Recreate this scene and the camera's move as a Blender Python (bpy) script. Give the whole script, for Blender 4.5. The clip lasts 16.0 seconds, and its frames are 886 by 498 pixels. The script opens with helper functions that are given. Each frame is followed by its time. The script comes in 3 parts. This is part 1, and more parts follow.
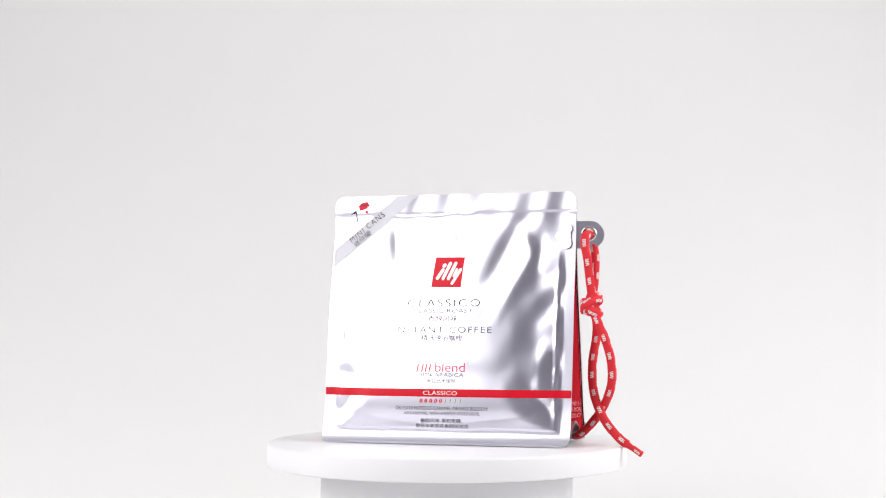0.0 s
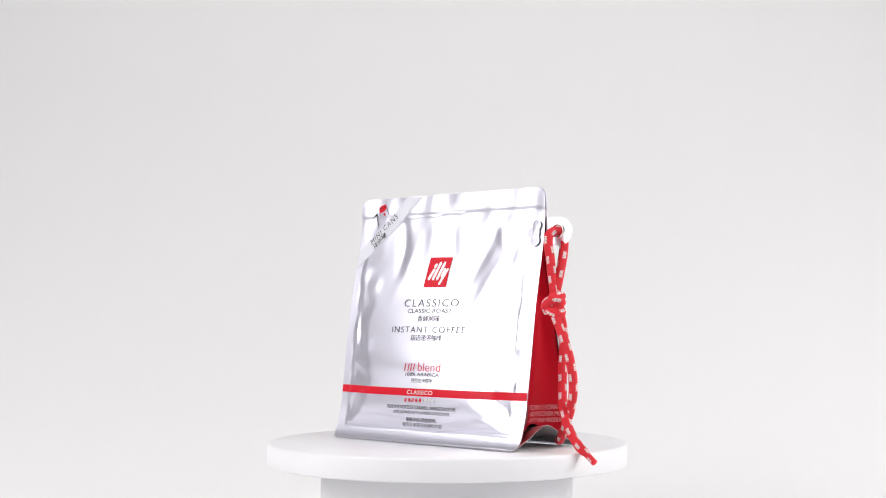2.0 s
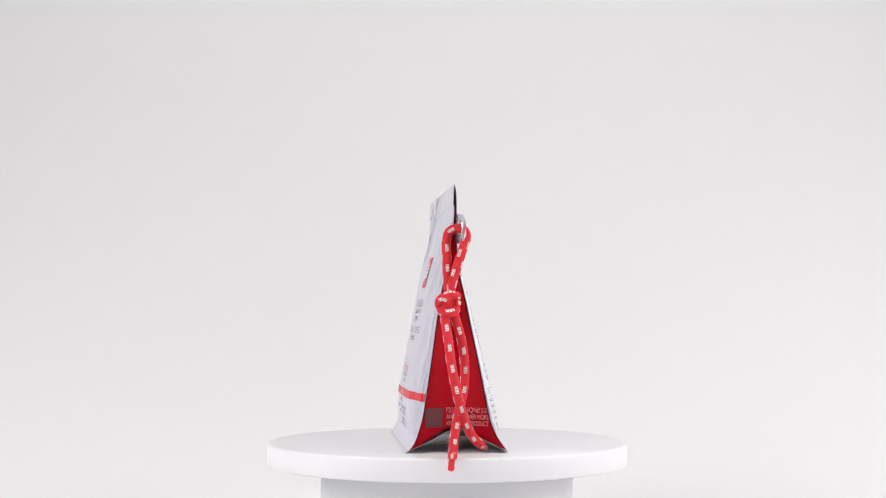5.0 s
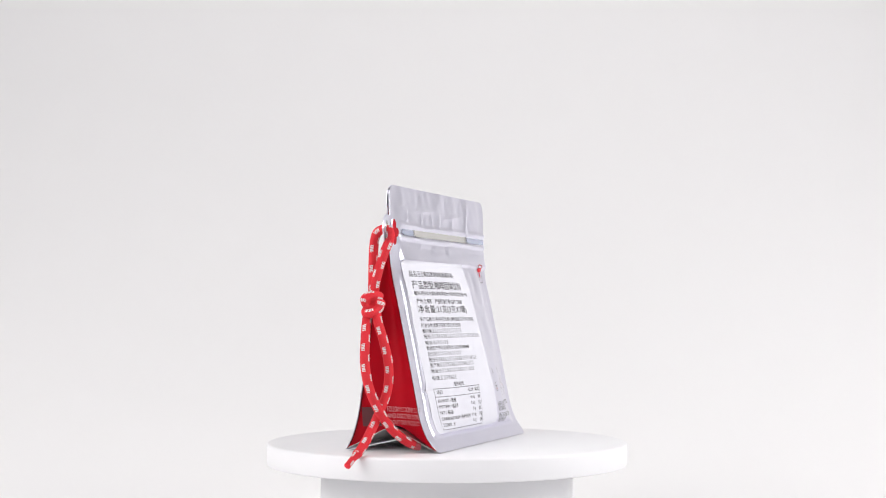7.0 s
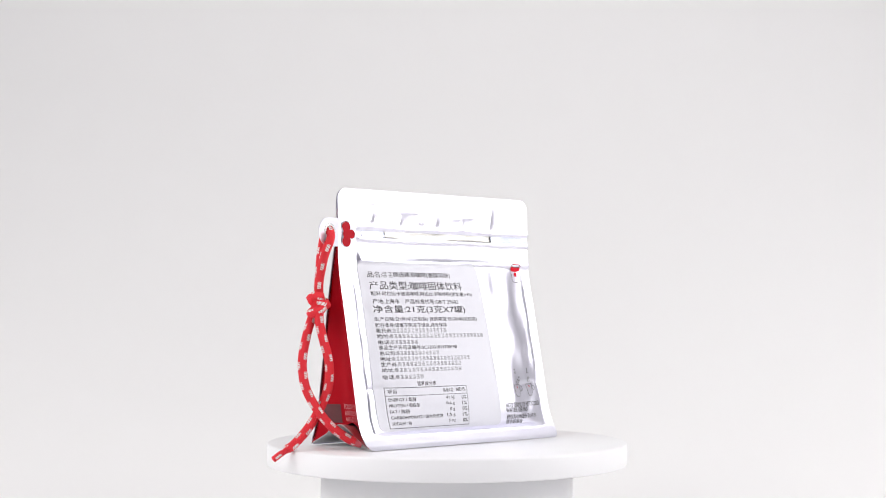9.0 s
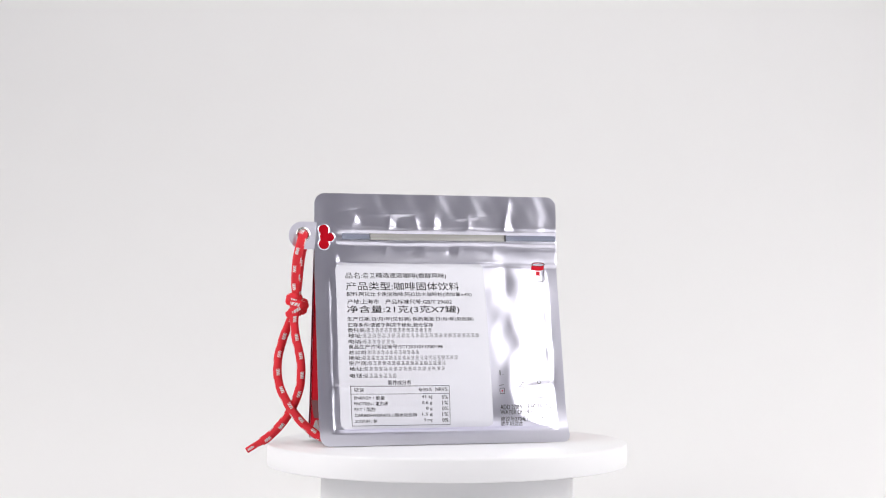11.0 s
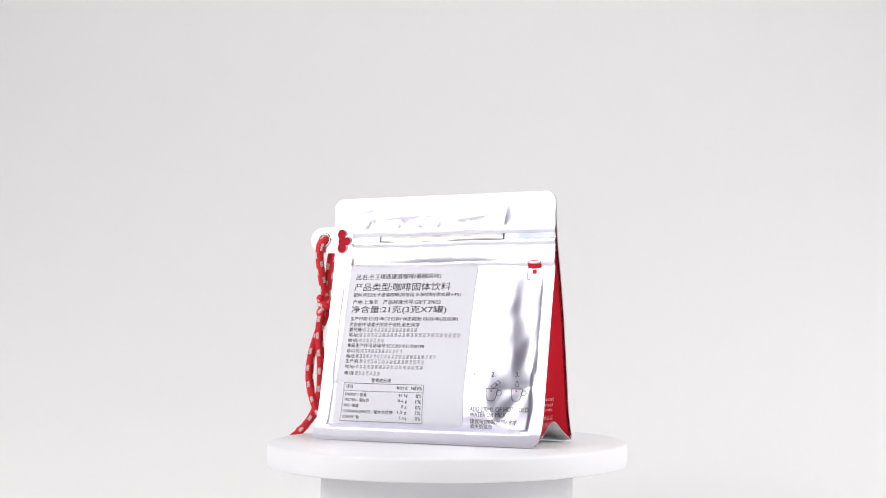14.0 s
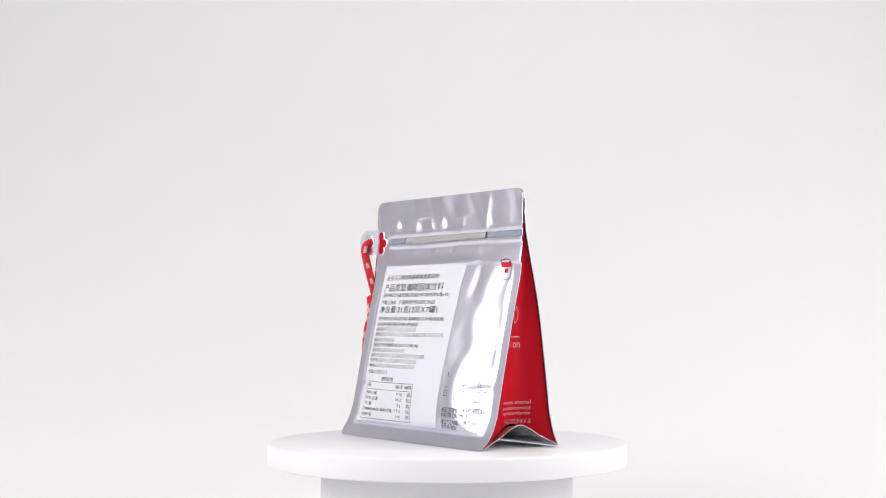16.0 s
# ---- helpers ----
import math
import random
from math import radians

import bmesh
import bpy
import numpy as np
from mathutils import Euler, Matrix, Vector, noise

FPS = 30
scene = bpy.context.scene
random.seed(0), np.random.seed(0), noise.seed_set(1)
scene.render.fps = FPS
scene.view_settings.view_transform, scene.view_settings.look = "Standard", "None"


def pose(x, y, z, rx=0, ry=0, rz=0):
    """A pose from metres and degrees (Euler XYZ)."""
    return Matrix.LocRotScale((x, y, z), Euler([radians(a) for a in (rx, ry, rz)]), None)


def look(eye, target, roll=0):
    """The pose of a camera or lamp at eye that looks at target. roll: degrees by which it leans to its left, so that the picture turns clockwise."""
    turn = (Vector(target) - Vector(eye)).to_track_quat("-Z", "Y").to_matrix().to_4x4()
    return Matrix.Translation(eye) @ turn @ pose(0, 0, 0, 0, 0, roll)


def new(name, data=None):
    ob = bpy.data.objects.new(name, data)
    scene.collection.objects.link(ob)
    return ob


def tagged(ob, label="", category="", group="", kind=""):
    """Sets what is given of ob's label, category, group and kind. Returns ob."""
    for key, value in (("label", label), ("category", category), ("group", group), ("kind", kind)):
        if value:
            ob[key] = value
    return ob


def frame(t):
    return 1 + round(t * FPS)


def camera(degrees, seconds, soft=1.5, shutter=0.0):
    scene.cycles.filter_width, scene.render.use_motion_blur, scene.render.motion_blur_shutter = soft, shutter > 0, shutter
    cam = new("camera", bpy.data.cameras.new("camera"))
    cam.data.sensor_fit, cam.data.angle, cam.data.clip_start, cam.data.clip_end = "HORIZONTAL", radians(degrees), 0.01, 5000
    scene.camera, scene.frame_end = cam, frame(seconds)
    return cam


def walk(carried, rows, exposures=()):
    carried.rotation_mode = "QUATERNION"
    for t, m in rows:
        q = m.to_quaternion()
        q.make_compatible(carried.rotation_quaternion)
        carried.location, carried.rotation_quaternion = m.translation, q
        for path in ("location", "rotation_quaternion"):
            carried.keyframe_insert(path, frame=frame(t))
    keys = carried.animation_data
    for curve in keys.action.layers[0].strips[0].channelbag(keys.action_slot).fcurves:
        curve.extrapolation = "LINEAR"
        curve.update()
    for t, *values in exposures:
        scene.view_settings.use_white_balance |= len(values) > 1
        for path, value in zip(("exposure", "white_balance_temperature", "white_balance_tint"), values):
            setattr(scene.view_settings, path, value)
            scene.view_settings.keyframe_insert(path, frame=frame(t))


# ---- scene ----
cam = camera(34.13, 16.0, soft=1.1)
EYE = pose(0, -0.8921, 0.0777, 90 + 2.593, 0, 0.154)
walk(cam, [(0.0, EYE), (16.0, EYE)], exposures=[(0.0, 0.05), (0.5, -0.01), (1.0, 0.0), (1.5, 0.02), (2.0, -0.01), (2.5, -0.03), (3.0, 0.04), (5.5, -0.05), (6.5, 0.03), (7.0, 0.03), (8.0, -0.05), (8.5, -0.04), (9.0, -0.01), (9.5, -0.04), (12.0, 0.03), (12.5, 0.04), (13.5, -0.03), (14.5, -0.02), (15.0, 0.0), (15.5, 0.03), (16.0, 0.05)])

# ---- light: two softboxes beside the camera, a smaller one overhead and an added backdrop fill ----
world = bpy.data.worlds.new("world")
scene.world = world
world.use_nodes = True
world.node_tree.nodes["Background"].inputs[0].default_value = (0.75, 0.76, 0.8, 1)
world.node_tree.nodes["Background"].inputs[1].default_value = 0.3


def softbox(name, place, target, wide, high, watts):
    lamp = bpy.data.lights.new(name, "AREA")
    lamp.shape, lamp.size, lamp.size_y, lamp.energy, lamp.color = "RECTANGLE", wide, high, watts, (1.0, 0.981, 0.974)
    # the diffuser cloth is brightest in its middle and fades towards its rim
    lamp.use_nodes = True
    nt = lamp.node_tree
    sep = nt.nodes.new("ShaderNodeSeparateXYZ")
    nt.links.new(nt.nodes.new("ShaderNodeNewGeometry").outputs["Parametric"], sep.inputs[0])
    fade = []
    for axis in (0, 1):
        off = nt.nodes.new("ShaderNodeMath")
        off.operation, off.inputs[1].default_value = "SUBTRACT", 0.5
        nt.links.new(sep.outputs[axis], off.inputs[0])
        far = nt.nodes.new("ShaderNodeMath")
        far.operation = "ABSOLUTE"
        nt.links.new(off.outputs[0], far.inputs[0])
        ease = nt.nodes.new("ShaderNodeMapRange")
        ease.interpolation_type = "SMOOTHSTEP"
        for slot, value in zip(range(1, 5), (0.5 - RIM, 0.5, 1.0, 0.0)):
            ease.inputs[slot].default_value = value
        nt.links.new(far.outputs[0], ease.inputs[0])
        fade.append(ease.outputs[0])
    both = nt.nodes.new("ShaderNodeMath")
    both.operation = "MULTIPLY"
    nt.links.new(fade[0], both.inputs[0])
    nt.links.new(fade[1], both.inputs[1])
    level = nt.nodes.new("ShaderNodeMath")
    level.operation, level.inputs[1].default_value = "MULTIPLY", 1.0 / (1.0 - RIM) ** 2
    nt.links.new(both.outputs[0], level.inputs[0])
    nt.links.new(level.outputs[0], nt.nodes["Emission"].inputs["Strength"])
    ob = new(name, lamp)
    ob.matrix_world = look(place, target)
    return ob


RIM = 0.25
softbox("softbox_lamp", (-0.905, -0.565, 0.67), (0, 0.05, 0.45), 1.52, 1.16, 14.5)
softbox("softbox_lamp", (1.02, -0.28, 0.67), (0, 0.15, 0.45), 1.24, 1.16, 14.9)
# unseen fill high at the rear, added to brighten the backdrop
softbox("backdrop_fill_lamp", (0.1, 0.75, 1.85), (0.1, 1.3, 0.5), 1.7, 0.7, 2.6)
softbox("front_lamp", (0.06, -0.52, 1.85), (0.06, 0.4, 0.1), 0.75, 0.75, 1.1)
scene.view_settings.exposure = 0.0


# ---- materials ----
def material(name, colour, rough=0.5, metal=0.0, grain=0.0, scale=200.0, bump=0.0, bump_scale=400.0, coat=0.0, spec=0.5):
    m = bpy.data.materials.new(name)
    m.use_nodes = True
    nt = m.node_tree
    b = nt.nodes["Principled BSDF"]
    b.inputs["Base Color"].default_value = (*colour, 1)
    b.inputs["Roughness"].default_value, b.inputs["Metallic"].default_value = rough, metal
    b.inputs["Coat Weight"].default_value, b.inputs["Specular IOR Level"].default_value = coat, spec
    co = nt.nodes.new("ShaderNodeTexCoord")
    if grain:
        mix = nt.nodes.new("ShaderNodeMixRGB")
        mix.inputs[1].default_value = (*[c * (1 - grain) for c in colour], 1)
        mix.inputs[2].default_value = (*[min(1, c * (1 + grain)) for c in colour], 1)
        both = nt.nodes.new("ShaderNodeMath")
        both.operation = "MULTIPLY_ADD"
        both.inputs[1].default_value, both.inputs[2].default_value = 0.5, 0.0
        for i, s in enumerate((scale, scale * 0.13)):
            n = nt.nodes.new("ShaderNodeTexNoise")
            n.inputs["Scale"].default_value, n.inputs["Detail"].default_value = s, 3
            nt.links.new(co.outputs["Object"], n.inputs["Vector"])
            if i == 0:
                nt.links.new(n.outputs["Fac"], both.inputs[0])
            else:
                half = nt.nodes.new("ShaderNodeMath")
                half.operation = "MULTIPLY"
                half.inputs[1].default_value = 0.5
                nt.links.new(n.outputs["Fac"], half.inputs[0])
                nt.links.new(half.outputs[0], both.inputs[2])
        nt.links.new(both.outputs[0], mix.inputs[0])
        nt.links.new(mix.outputs[0], b.inputs["Base Color"])
    if bump:
        n = nt.nodes.new("ShaderNodeTexNoise")
        n.inputs["Scale"].default_value, n.inputs["Detail"].default_value = bump_scale, 1.5
        nt.links.new(co.outputs["Object"], n.inputs["Vector"])
        bp = nt.nodes.new("ShaderNodeBump")
        bp.inputs["Strength"].default_value, bp.inputs["Distance"].default_value = 1.0, bump
        nt.links.new(n.outputs["Fac"], bp.inputs["Height"])
        fine = nt.nodes.new("ShaderNodeTexNoise")
        fine.inputs["Scale"].default_value, fine.inputs["Detail"].default_value = bump_scale * 5.5, 3
        nt.links.new(co.outputs["Object"], fine.inputs["Vector"])
        bf = nt.nodes.new("ShaderNodeBump")
        bf.inputs["Strength"].default_value, bf.inputs["Distance"].default_value = 1.0, bump * 0.2
        nt.links.new(fine.outputs["Fac"], bf.inputs["Height"])
        nt.links.new(bp.outputs[0], bf.inputs["Normal"])
        nt.links.new(bf.outputs[0], b.inputs["Normal"])
    return m


PAPER = material("backdrop paper", (0.82, 0.815, 0.82), 0.9, grain=0.012, scale=3.0, bump=0.00005, bump_scale=900)
ROOM = material("pale studio wall", (0.78, 0.78, 0.79), 0.85, grain=0.05, scale=4.0)
ROOM_DARK = material("dark grey studio wall", (0.26, 0.255, 0.31), 0.85, grain=0.05, scale=4.0)
CEILING = material("white ceiling paint", (0.75, 0.75, 0.75), 0.9, grain=0.02, scale=6.0)
PLASTIC = material("white turntable plastic", (0.80, 0.80, 0.82), 0.38, grain=0.012, scale=60, bump=0.000015, bump_scale=1500)
FOIL = material("satin aluminium foil", (0.81, 0.80, 0.905), 0.30, 0.97, grain=0.03, scale=90, bump=0.00022, bump_scale=27)
FOIL_IN = material("inner foil", (0.70, 0.70, 0.70), 0.35, 1.0, grain=0.05, scale=120, bump=0.0001, bump_scale=120)
EDGE = material("cut foil edge", (0.72, 0.72, 0.74), 0.5, 0.3, grain=0.03, scale=300)
RED_FILM = material("red printed film", (0.44, 0.002, 0.012), 0.42, 0.0, grain=0.06, scale=60, bump=0.0002, bump_scale=40, spec=0.12)
SEAM = material("dark red edge line", (0.10, 0.006, 0.01), 0.5, 0.0, grain=0.1, scale=200, spec=0.2)
RED_INK = material("red ink", (0.64, 0.008, 0.024), 0.36, 0.0, grain=0.03, scale=120, spec=0.2)
DARK_INK = material("dark grey ink", (0.035, 0.034, 0.042), 0.40, 0.5, grain=0.05, scale=300, spec=0.35)
BLACK_INK = material("black label print", (0.03, 0.03, 0.035), 0.6, grain=0.05, scale=300)
PALE_INK = material("white ink", (0.82, 0.82, 0.84), 0.45, grain=0.02, scale=200)
PINK_INK = material("pale ink on red film", (0.70, 0.30, 0.33), 0.45, grain=0.03, scale=200)
CODE_INK = material("muted printed square", (0.13, 0.035, 0.042), 0.5, grain=0.15, scale=900)
RIBBON = material("matte pale ribbon print", (0.68, 0.68, 0.74), 0.65, 0.0, grain=0.02, scale=120, spec=0.25)
STICKER = material("white paper sticker", (0.70, 0.70, 0.76), 0.55, grain=0.015, scale=150, bump=0.00004, bump_scale=120)
STEEL = material("nickel eyelet", (0.72, 0.71, 0.70), 0.22, 1.0, grain=0.04, scale=300)
ZIP = material("clear zip plastic", (0.50, 0.54, 0.68), 0.22, 0.65, grain=0.05, scale=150, bump=0.0001, bump_scale=150)
ZIP_PALE = material("pale zip strip", (0.56, 0.55, 0.53), 0.25, 0.45, grain=0.06, scale=120, bump=0.0005, bump_scale=60)


def cord_material():
    """A red braid with white flecks in four staggered rows, by the cord's own length and girth."""
    m = material("red braided cord", (0.62, 0.012, 0.022), 0.7)
    nt = m.node_tree
    b = nt.nodes["Principled BSDF"]

    def op(kind, a, c=0.0):
        n = nt.nodes.new("ShaderNodeMath")
        n.operation = kind
        for i, v in enumerate((a, c)):
            if isinstance(v, (int, float)):
                n.inputs[i].default_value = v
            else:
                nt.links.new(v, n.inputs[i])
        return n.outputs[0]

    sep = nt.nodes.new("ShaderNodeSeparateXYZ")
    nt.links.new(nt.nodes.new("ShaderNodeTexCoord").outputs["UV"], sep.inputs[0])
    u, v = sep.outputs[0], sep.outputs[1]
    rows = op("MULTIPLY", u, 4.0)
    inside = op("ABSOLUTE", op("SUBTRACT", op("FRACT", rows), 0.5))
    shift = op("MULTIPLY", op("MODULO", op("FLOOR", rows), 2.0), 0.5)
    along = op("FRACT", op("ADD", op("DIVIDE", v, 0.0112), shift))
    beads = op("FRACT", op("ADD", op("DIVIDE", v, 0.00140), op("MULTIPLY", op("FRACT", rows), 1.1)))
    fleck = op("MULTIPLY", op("MULTIPLY", op("LESS_THAN", along, 0.36), op("LESS_THAN", inside, 0.25)), op("LESS_THAN", beads, 0.78))
    mix = nt.nodes.new("ShaderNodeMixRGB")
    mix.inputs[1].default_value, mix.inputs[2].default_value = (0.86, 0.02, 0.036, 1), (0.85, 0.80, 0.80, 1)
    nt.links.new(fleck, mix.inputs[0])
    nt.links.new(mix.outputs[0], b.inputs["Base Color"])
    lean = op("SINE", op("ADD", op("MULTIPLY", v, 4300.0), op("MULTIPLY", u, 50.265)))
    other = op("SINE", op("SUBTRACT", op("MULTIPLY", v, 4300.0), op("MULTIPLY", u, 50.265)))
    bp = nt.nodes.new("ShaderNodeBump")
    bp.inputs["Strength"].default_value, bp.inputs["Distance"].default_value = 1.0, 0.00035
    nt.links.new(op("MAXIMUM", lean, other), bp.inputs["Height"])
    nt.links.new(bp.outputs[0], b.inputs["Normal"])
    return m


CORD = cord_material()
TIP = material("melted cord end", (0.60, 0.10, 0.12), 0.4, grain=0.15, scale=600)


# ---- small helpers ----
def part(name, bm, mat, parent=None, label="", smooth=True):
    me = bpy.data.meshes.new(name)
    bmesh.ops.recalc_face_normals(bm, faces=bm.faces[:])
    bm.to_mesh(me)
    bm.free()
    return mesh_part(name, me, mat, parent, label, smooth)


def mesh_part(name, me, mat, parent=None, label="", smooth=True):
    me.materials.clear()
    me.materials.append(mat)
    for p in me.polygons:
        p.use_smooth = smooth
    ob = new(name, me)
    ob.parent = parent
    return tagged(ob, label)


def sheet(fn, nu, nv, inward=None):
    """A bmesh grid of fn(u, v), u and v from 0 to 1; with a second skin at fn + inward where a thickness is given."""
    bm = bmesh.new()
    rings = []
    base = [[Vector(fn(i / nu, j / nv)) for j in range(nv + 1)] for i in range(nu + 1)]
    for d in ([Vector((0, 0, 0))] + ([Vector(inward)] if inward else [])):
        rings.append([[bm.verts.new(p + d) for p in row] for row in base])
    for g in rings:
        for i in range(nu):
            for j in range(nv):
                bm.faces.new((g[i][j], g[i + 1][j], g[i + 1][j + 1], g[i][j + 1]))
    if inward:
        a, b = rings
        rim = [(i, 0) for i in range(nu)] + [(nu, j) for j in range(nv)] + [(i, nv) for i in range(nu, 0, -1)] + [(0, j) for j in range(nv, 0, -1)]
        for k, (i, j) in enumerate(rim):
            p, r = rim[(k + 1) % len(rim)]
            bm.faces.new((a[i][j], a[p][r], b[p][r], b[i][j]))
            for g in rings:
                bm.edges.get((g[i][j], g[p][r])).smooth = False
    return bm


def lathe(profile, n=128):
    bm = bmesh.new()
    rings = [[bm.verts.new((r * math.cos(2 * math.pi * k / n), r * math.sin(2 * math.pi * k / n), z)) for k in range(n)] for r, z in profile]
    for a, b in zip(rings, rings[1:]):
        for k in range(n):
            bm.faces.new((a[k], a[(k + 1) % n], b[(k + 1) % n], b[k]))
    bm.faces.new(rings[0]), bm.faces.new(rings[-1])
    return bm


def smooth_line(points, steps=10):
    pts = [Vector(p) for p in points]
    out = []
    for i in range(len(pts) - 1):
        p0, p1, p2, p3 = pts[max(0, i - 1)], pts[i], pts[i + 1], pts[min(len(pts) - 1, i + 2)]
        for k in range(steps):
            t = k / steps
            out.append(0.5 * (2 * p1 + (p2 - p0) * t + (2 * p0 - 5 * p1 + 4 * p2 - p3) * t * t + (3 * p1 - p0 - 3 * p2 + p3) * t**3))
    return out + [pts[-1]]


def tube(points, radius, n=16, closed_ends=True):
    """A swept tube with girth and length in its UV map."""
    bm = bmesh.new()
    uv = bm.loops.layers.uv.new("UVMap")
    up, rings, length, lengths = None, [], 0.0, []
    for i, p in enumerate(points):
        d = (points[min(i + 1, len(points) - 1)] - points[max(i - 1, 0)]).normalized()
        up = (up - d * up.dot(d)).normalized() if up else d.orthogonal().normalized()
        side = d.cross(up)
        r = radius(i / (len(points) - 1)) if callable(radius) else radius
        rings.append([bm.verts.new(p + (up * math.cos(2 * math.pi * k / n) + side * math.sin(2 * math.pi * k / n)) * r) for k in range(n)])
        length += (p - points[i - 1]).length if i else 0
        lengths.append(length)
    for i in range(len(rings) - 1):
        for k in range(n):
            f = bm.faces.new((rings[i][k], rings[i][(k + 1) % n], rings[i + 1][(k + 1) % n], rings[i + 1][k]))
            for l, (a, b) in zip(f.loops, ((k, i), (k + 1, i), (k + 1, i + 1), (k, i + 1))):
                l[uv].uv = (a / n, lengths[b])
    if closed_ends:
        bm.faces.new(rings[0]), bm.faces.new(rings[-1])
    return bm


def empty(name, label, category, group=""):
    return tagged(new(name), label, category, group)


# ---- the place: a white paper sweep in a pale room ----
FLOOR_Z = -0.062


def sweep_at(u, v):
    x, s = -2.0 + 4.0 * u, v * 4.9
    if s < 1.75:
        return (x, -1.6 + s, FLOOR_Z)
    a = (s - 1.75) / 1.25
    if a < math.pi / 2:
        return (x, 0.15 + 1.25 * math.sin(a), FLOOR_Z + 1.25 * (1 - math.cos(a)))
    return (x, 1.4, FLOOR_Z + 1.25 + (s - 1.75 - 0.625 * math.pi))


tagged(part("backdrop", sheet(sweep_at, 8, 98, (0, 0.002, -0.002)), PAPER), "seamless white paper backdrop curving up behind the turntable", "backdrop", kind="structure")


def slab(name, lo, hi, mat, label, category):
    bm = bmesh.new()
    bmesh.ops.create_cube(bm, size=1)
    for v in bm.verts:
        v.co = [lo[i] + (hi[i] - lo[i]) * (v.co[i] + 0.5) for i in range(3)]
    return tagged(part(name, bm, mat, smooth=False), label, category, kind="structure")


slab("floor", (-2.2, -2.3, FLOOR_Z - 0.12), (2.2, 1.5, FLOOR_Z - 0.02), ROOM, "plain pale studio floor under the paper", "floor")
slab("wall_left", (-2.3, -2.3, FLOOR_Z - 0.02), (-2.2, 1.5, 2.4), ROOM, "plain pale studio wall", "wall")
slab("wall_right", (2.2, -2.3, FLOOR_Z - 0.02), (2.3, 1.5, 2.4), ROOM, "plain pale studio wall", "wall")
slab("wall_behind", (-2.3, -2.4, FLOOR_Z - 0.02), (2.3, -2.3, 2.4), ROOM_DARK, "plain dark grey studio wall behind the camera", "wall")
slab("wall_back", (-2.3, 1.5, FLOOR_Z - 0.02), (2.3, 1.6, 2.4), ROOM, "plain pale studio wall behind the paper", "wall")
slab("ceiling", (-2.3, -2.4, 2.4), (2.3, 1.6, 2.5), CEILING, "plain white studio ceiling", "ceiling")

# ---- turntable ----
turntable = empty("turntable", "round white plastic display turntable on a paper backdrop", "turntable")
turntable.location = (0, 0, FLOOR_Z)
PLATE_T = 0.0133
plate = part("plate", lathe([(0.0005, 0), (0.1086, 0), (0.1094, -0.0002), (0.1099, -0.0008), (0.11, -0.0016), (0.11, -PLATE_T + 0.001), (0.1096, -PLATE_T + 0.0003), (0.109, -PLATE_T), (0.0005, -PLATE_T)], 180), PLASTIC, turntable, "thin round white plate")
zb = -FLOOR_Z - PLATE_T - 0.0015
part("base", lathe([(0.0005, 0), (0.0775, 0), (0.0785, 0.001), (0.0785, 0.004), (0.0772, 0.006), (0.0772, zb - 0.002), (0.0765, zb), (0.0005, zb)], 140), PLASTIC, turntable, "white drum-shaped motor base")
part("spindle", lathe([(0.0005, zb - 0.001), (0.03, zb - 0.001), (0.03, zb + 0.002), (0.0005, zb + 0.002)], 48), STEEL, turntable)

# ---- the pouch's surfaces: x along its width, y through its depth (front is -y), z up, in metres ----
PX0, PX1, PTOP = -0.0715, 0.0822, 0.1512
PXC, PHALF = (PX0 + PX1) / 2, (PX1 - PX0) / 2
EDGE_F = ((0, -31), (2, -29), (5, -27), (9, -25.2), (20, -22.0), (35, -19.6), (57, -16.4), (77, -13.6), (95, -10.5), (112, -7.2), (125, -5.0), (141, -3.8), (152, -3.5))
EDGE_B = ((0, 27), (3, 24.6), (9, 20.4), (18, 16.8), (29, 14.4), (48, 10.6), (67, 6.6), (83, 3.2), (99, -0.4), (110, -1.9), (120, -2.3), (134, -2.5), (152, -2.9))
BULGE_F = ((0, 0), (7, 0.1), (11, 1.5), (17, 4.0), (24, 5.4), (34, 5.9), (50, 5.2), (68, 3.9), (94, 2.4), (112, 1.5), (128, 0.8), (138, 0), (152, 0))
BULGE_B = ((0, 0), (7, 0.1), (9.5, 2.4), (13, 5.2), (20, 7.2), (33, 8.0), (60, 7.2), (85, 5.6), (100, 4.6), (107, 3.0), (112, 0.8), (116, 0.0), (152, 0))
# creases: x, z, slant in degrees, half width, half length, height, all in mm
FOLD_F = ((-30, 120, 8, 3.5, 16, -0.9), (-23, 108, -20, 4, 14, 0.5), (38, 112, -24, 5, 26, -1.1), (47, 96, -30, 4, 20, 0.9), (28, 88, -35, 5, 18, 0.5), (58, 66, -32, 6, 24, -0.8),
          (60, 112, -4, 3, 12, -0.6), (52, 122, 25, 3, 9, 0.6), (-6, 124, 0, 4, 9, 0.35), (12, 122, 15, 4, 10, -0.4), (-58, 66, 20, 4, 22, -0.8), (-55, 40, 70, 3, 12, -0.6), (66, 24, 40, 3, 11, -0.9), (-60, 20, -35, 3, 10, -0.9),
          (0, 50, 88, 5, 40, 0.5), (-62, 92, 8, 4, 16, 0.6), (64, 44, -8, 4, 16, 0.7), (-20, 14, 84, 2.5, 26, -0.5), (35, 15, 96, 2.5, 20, -0.6))
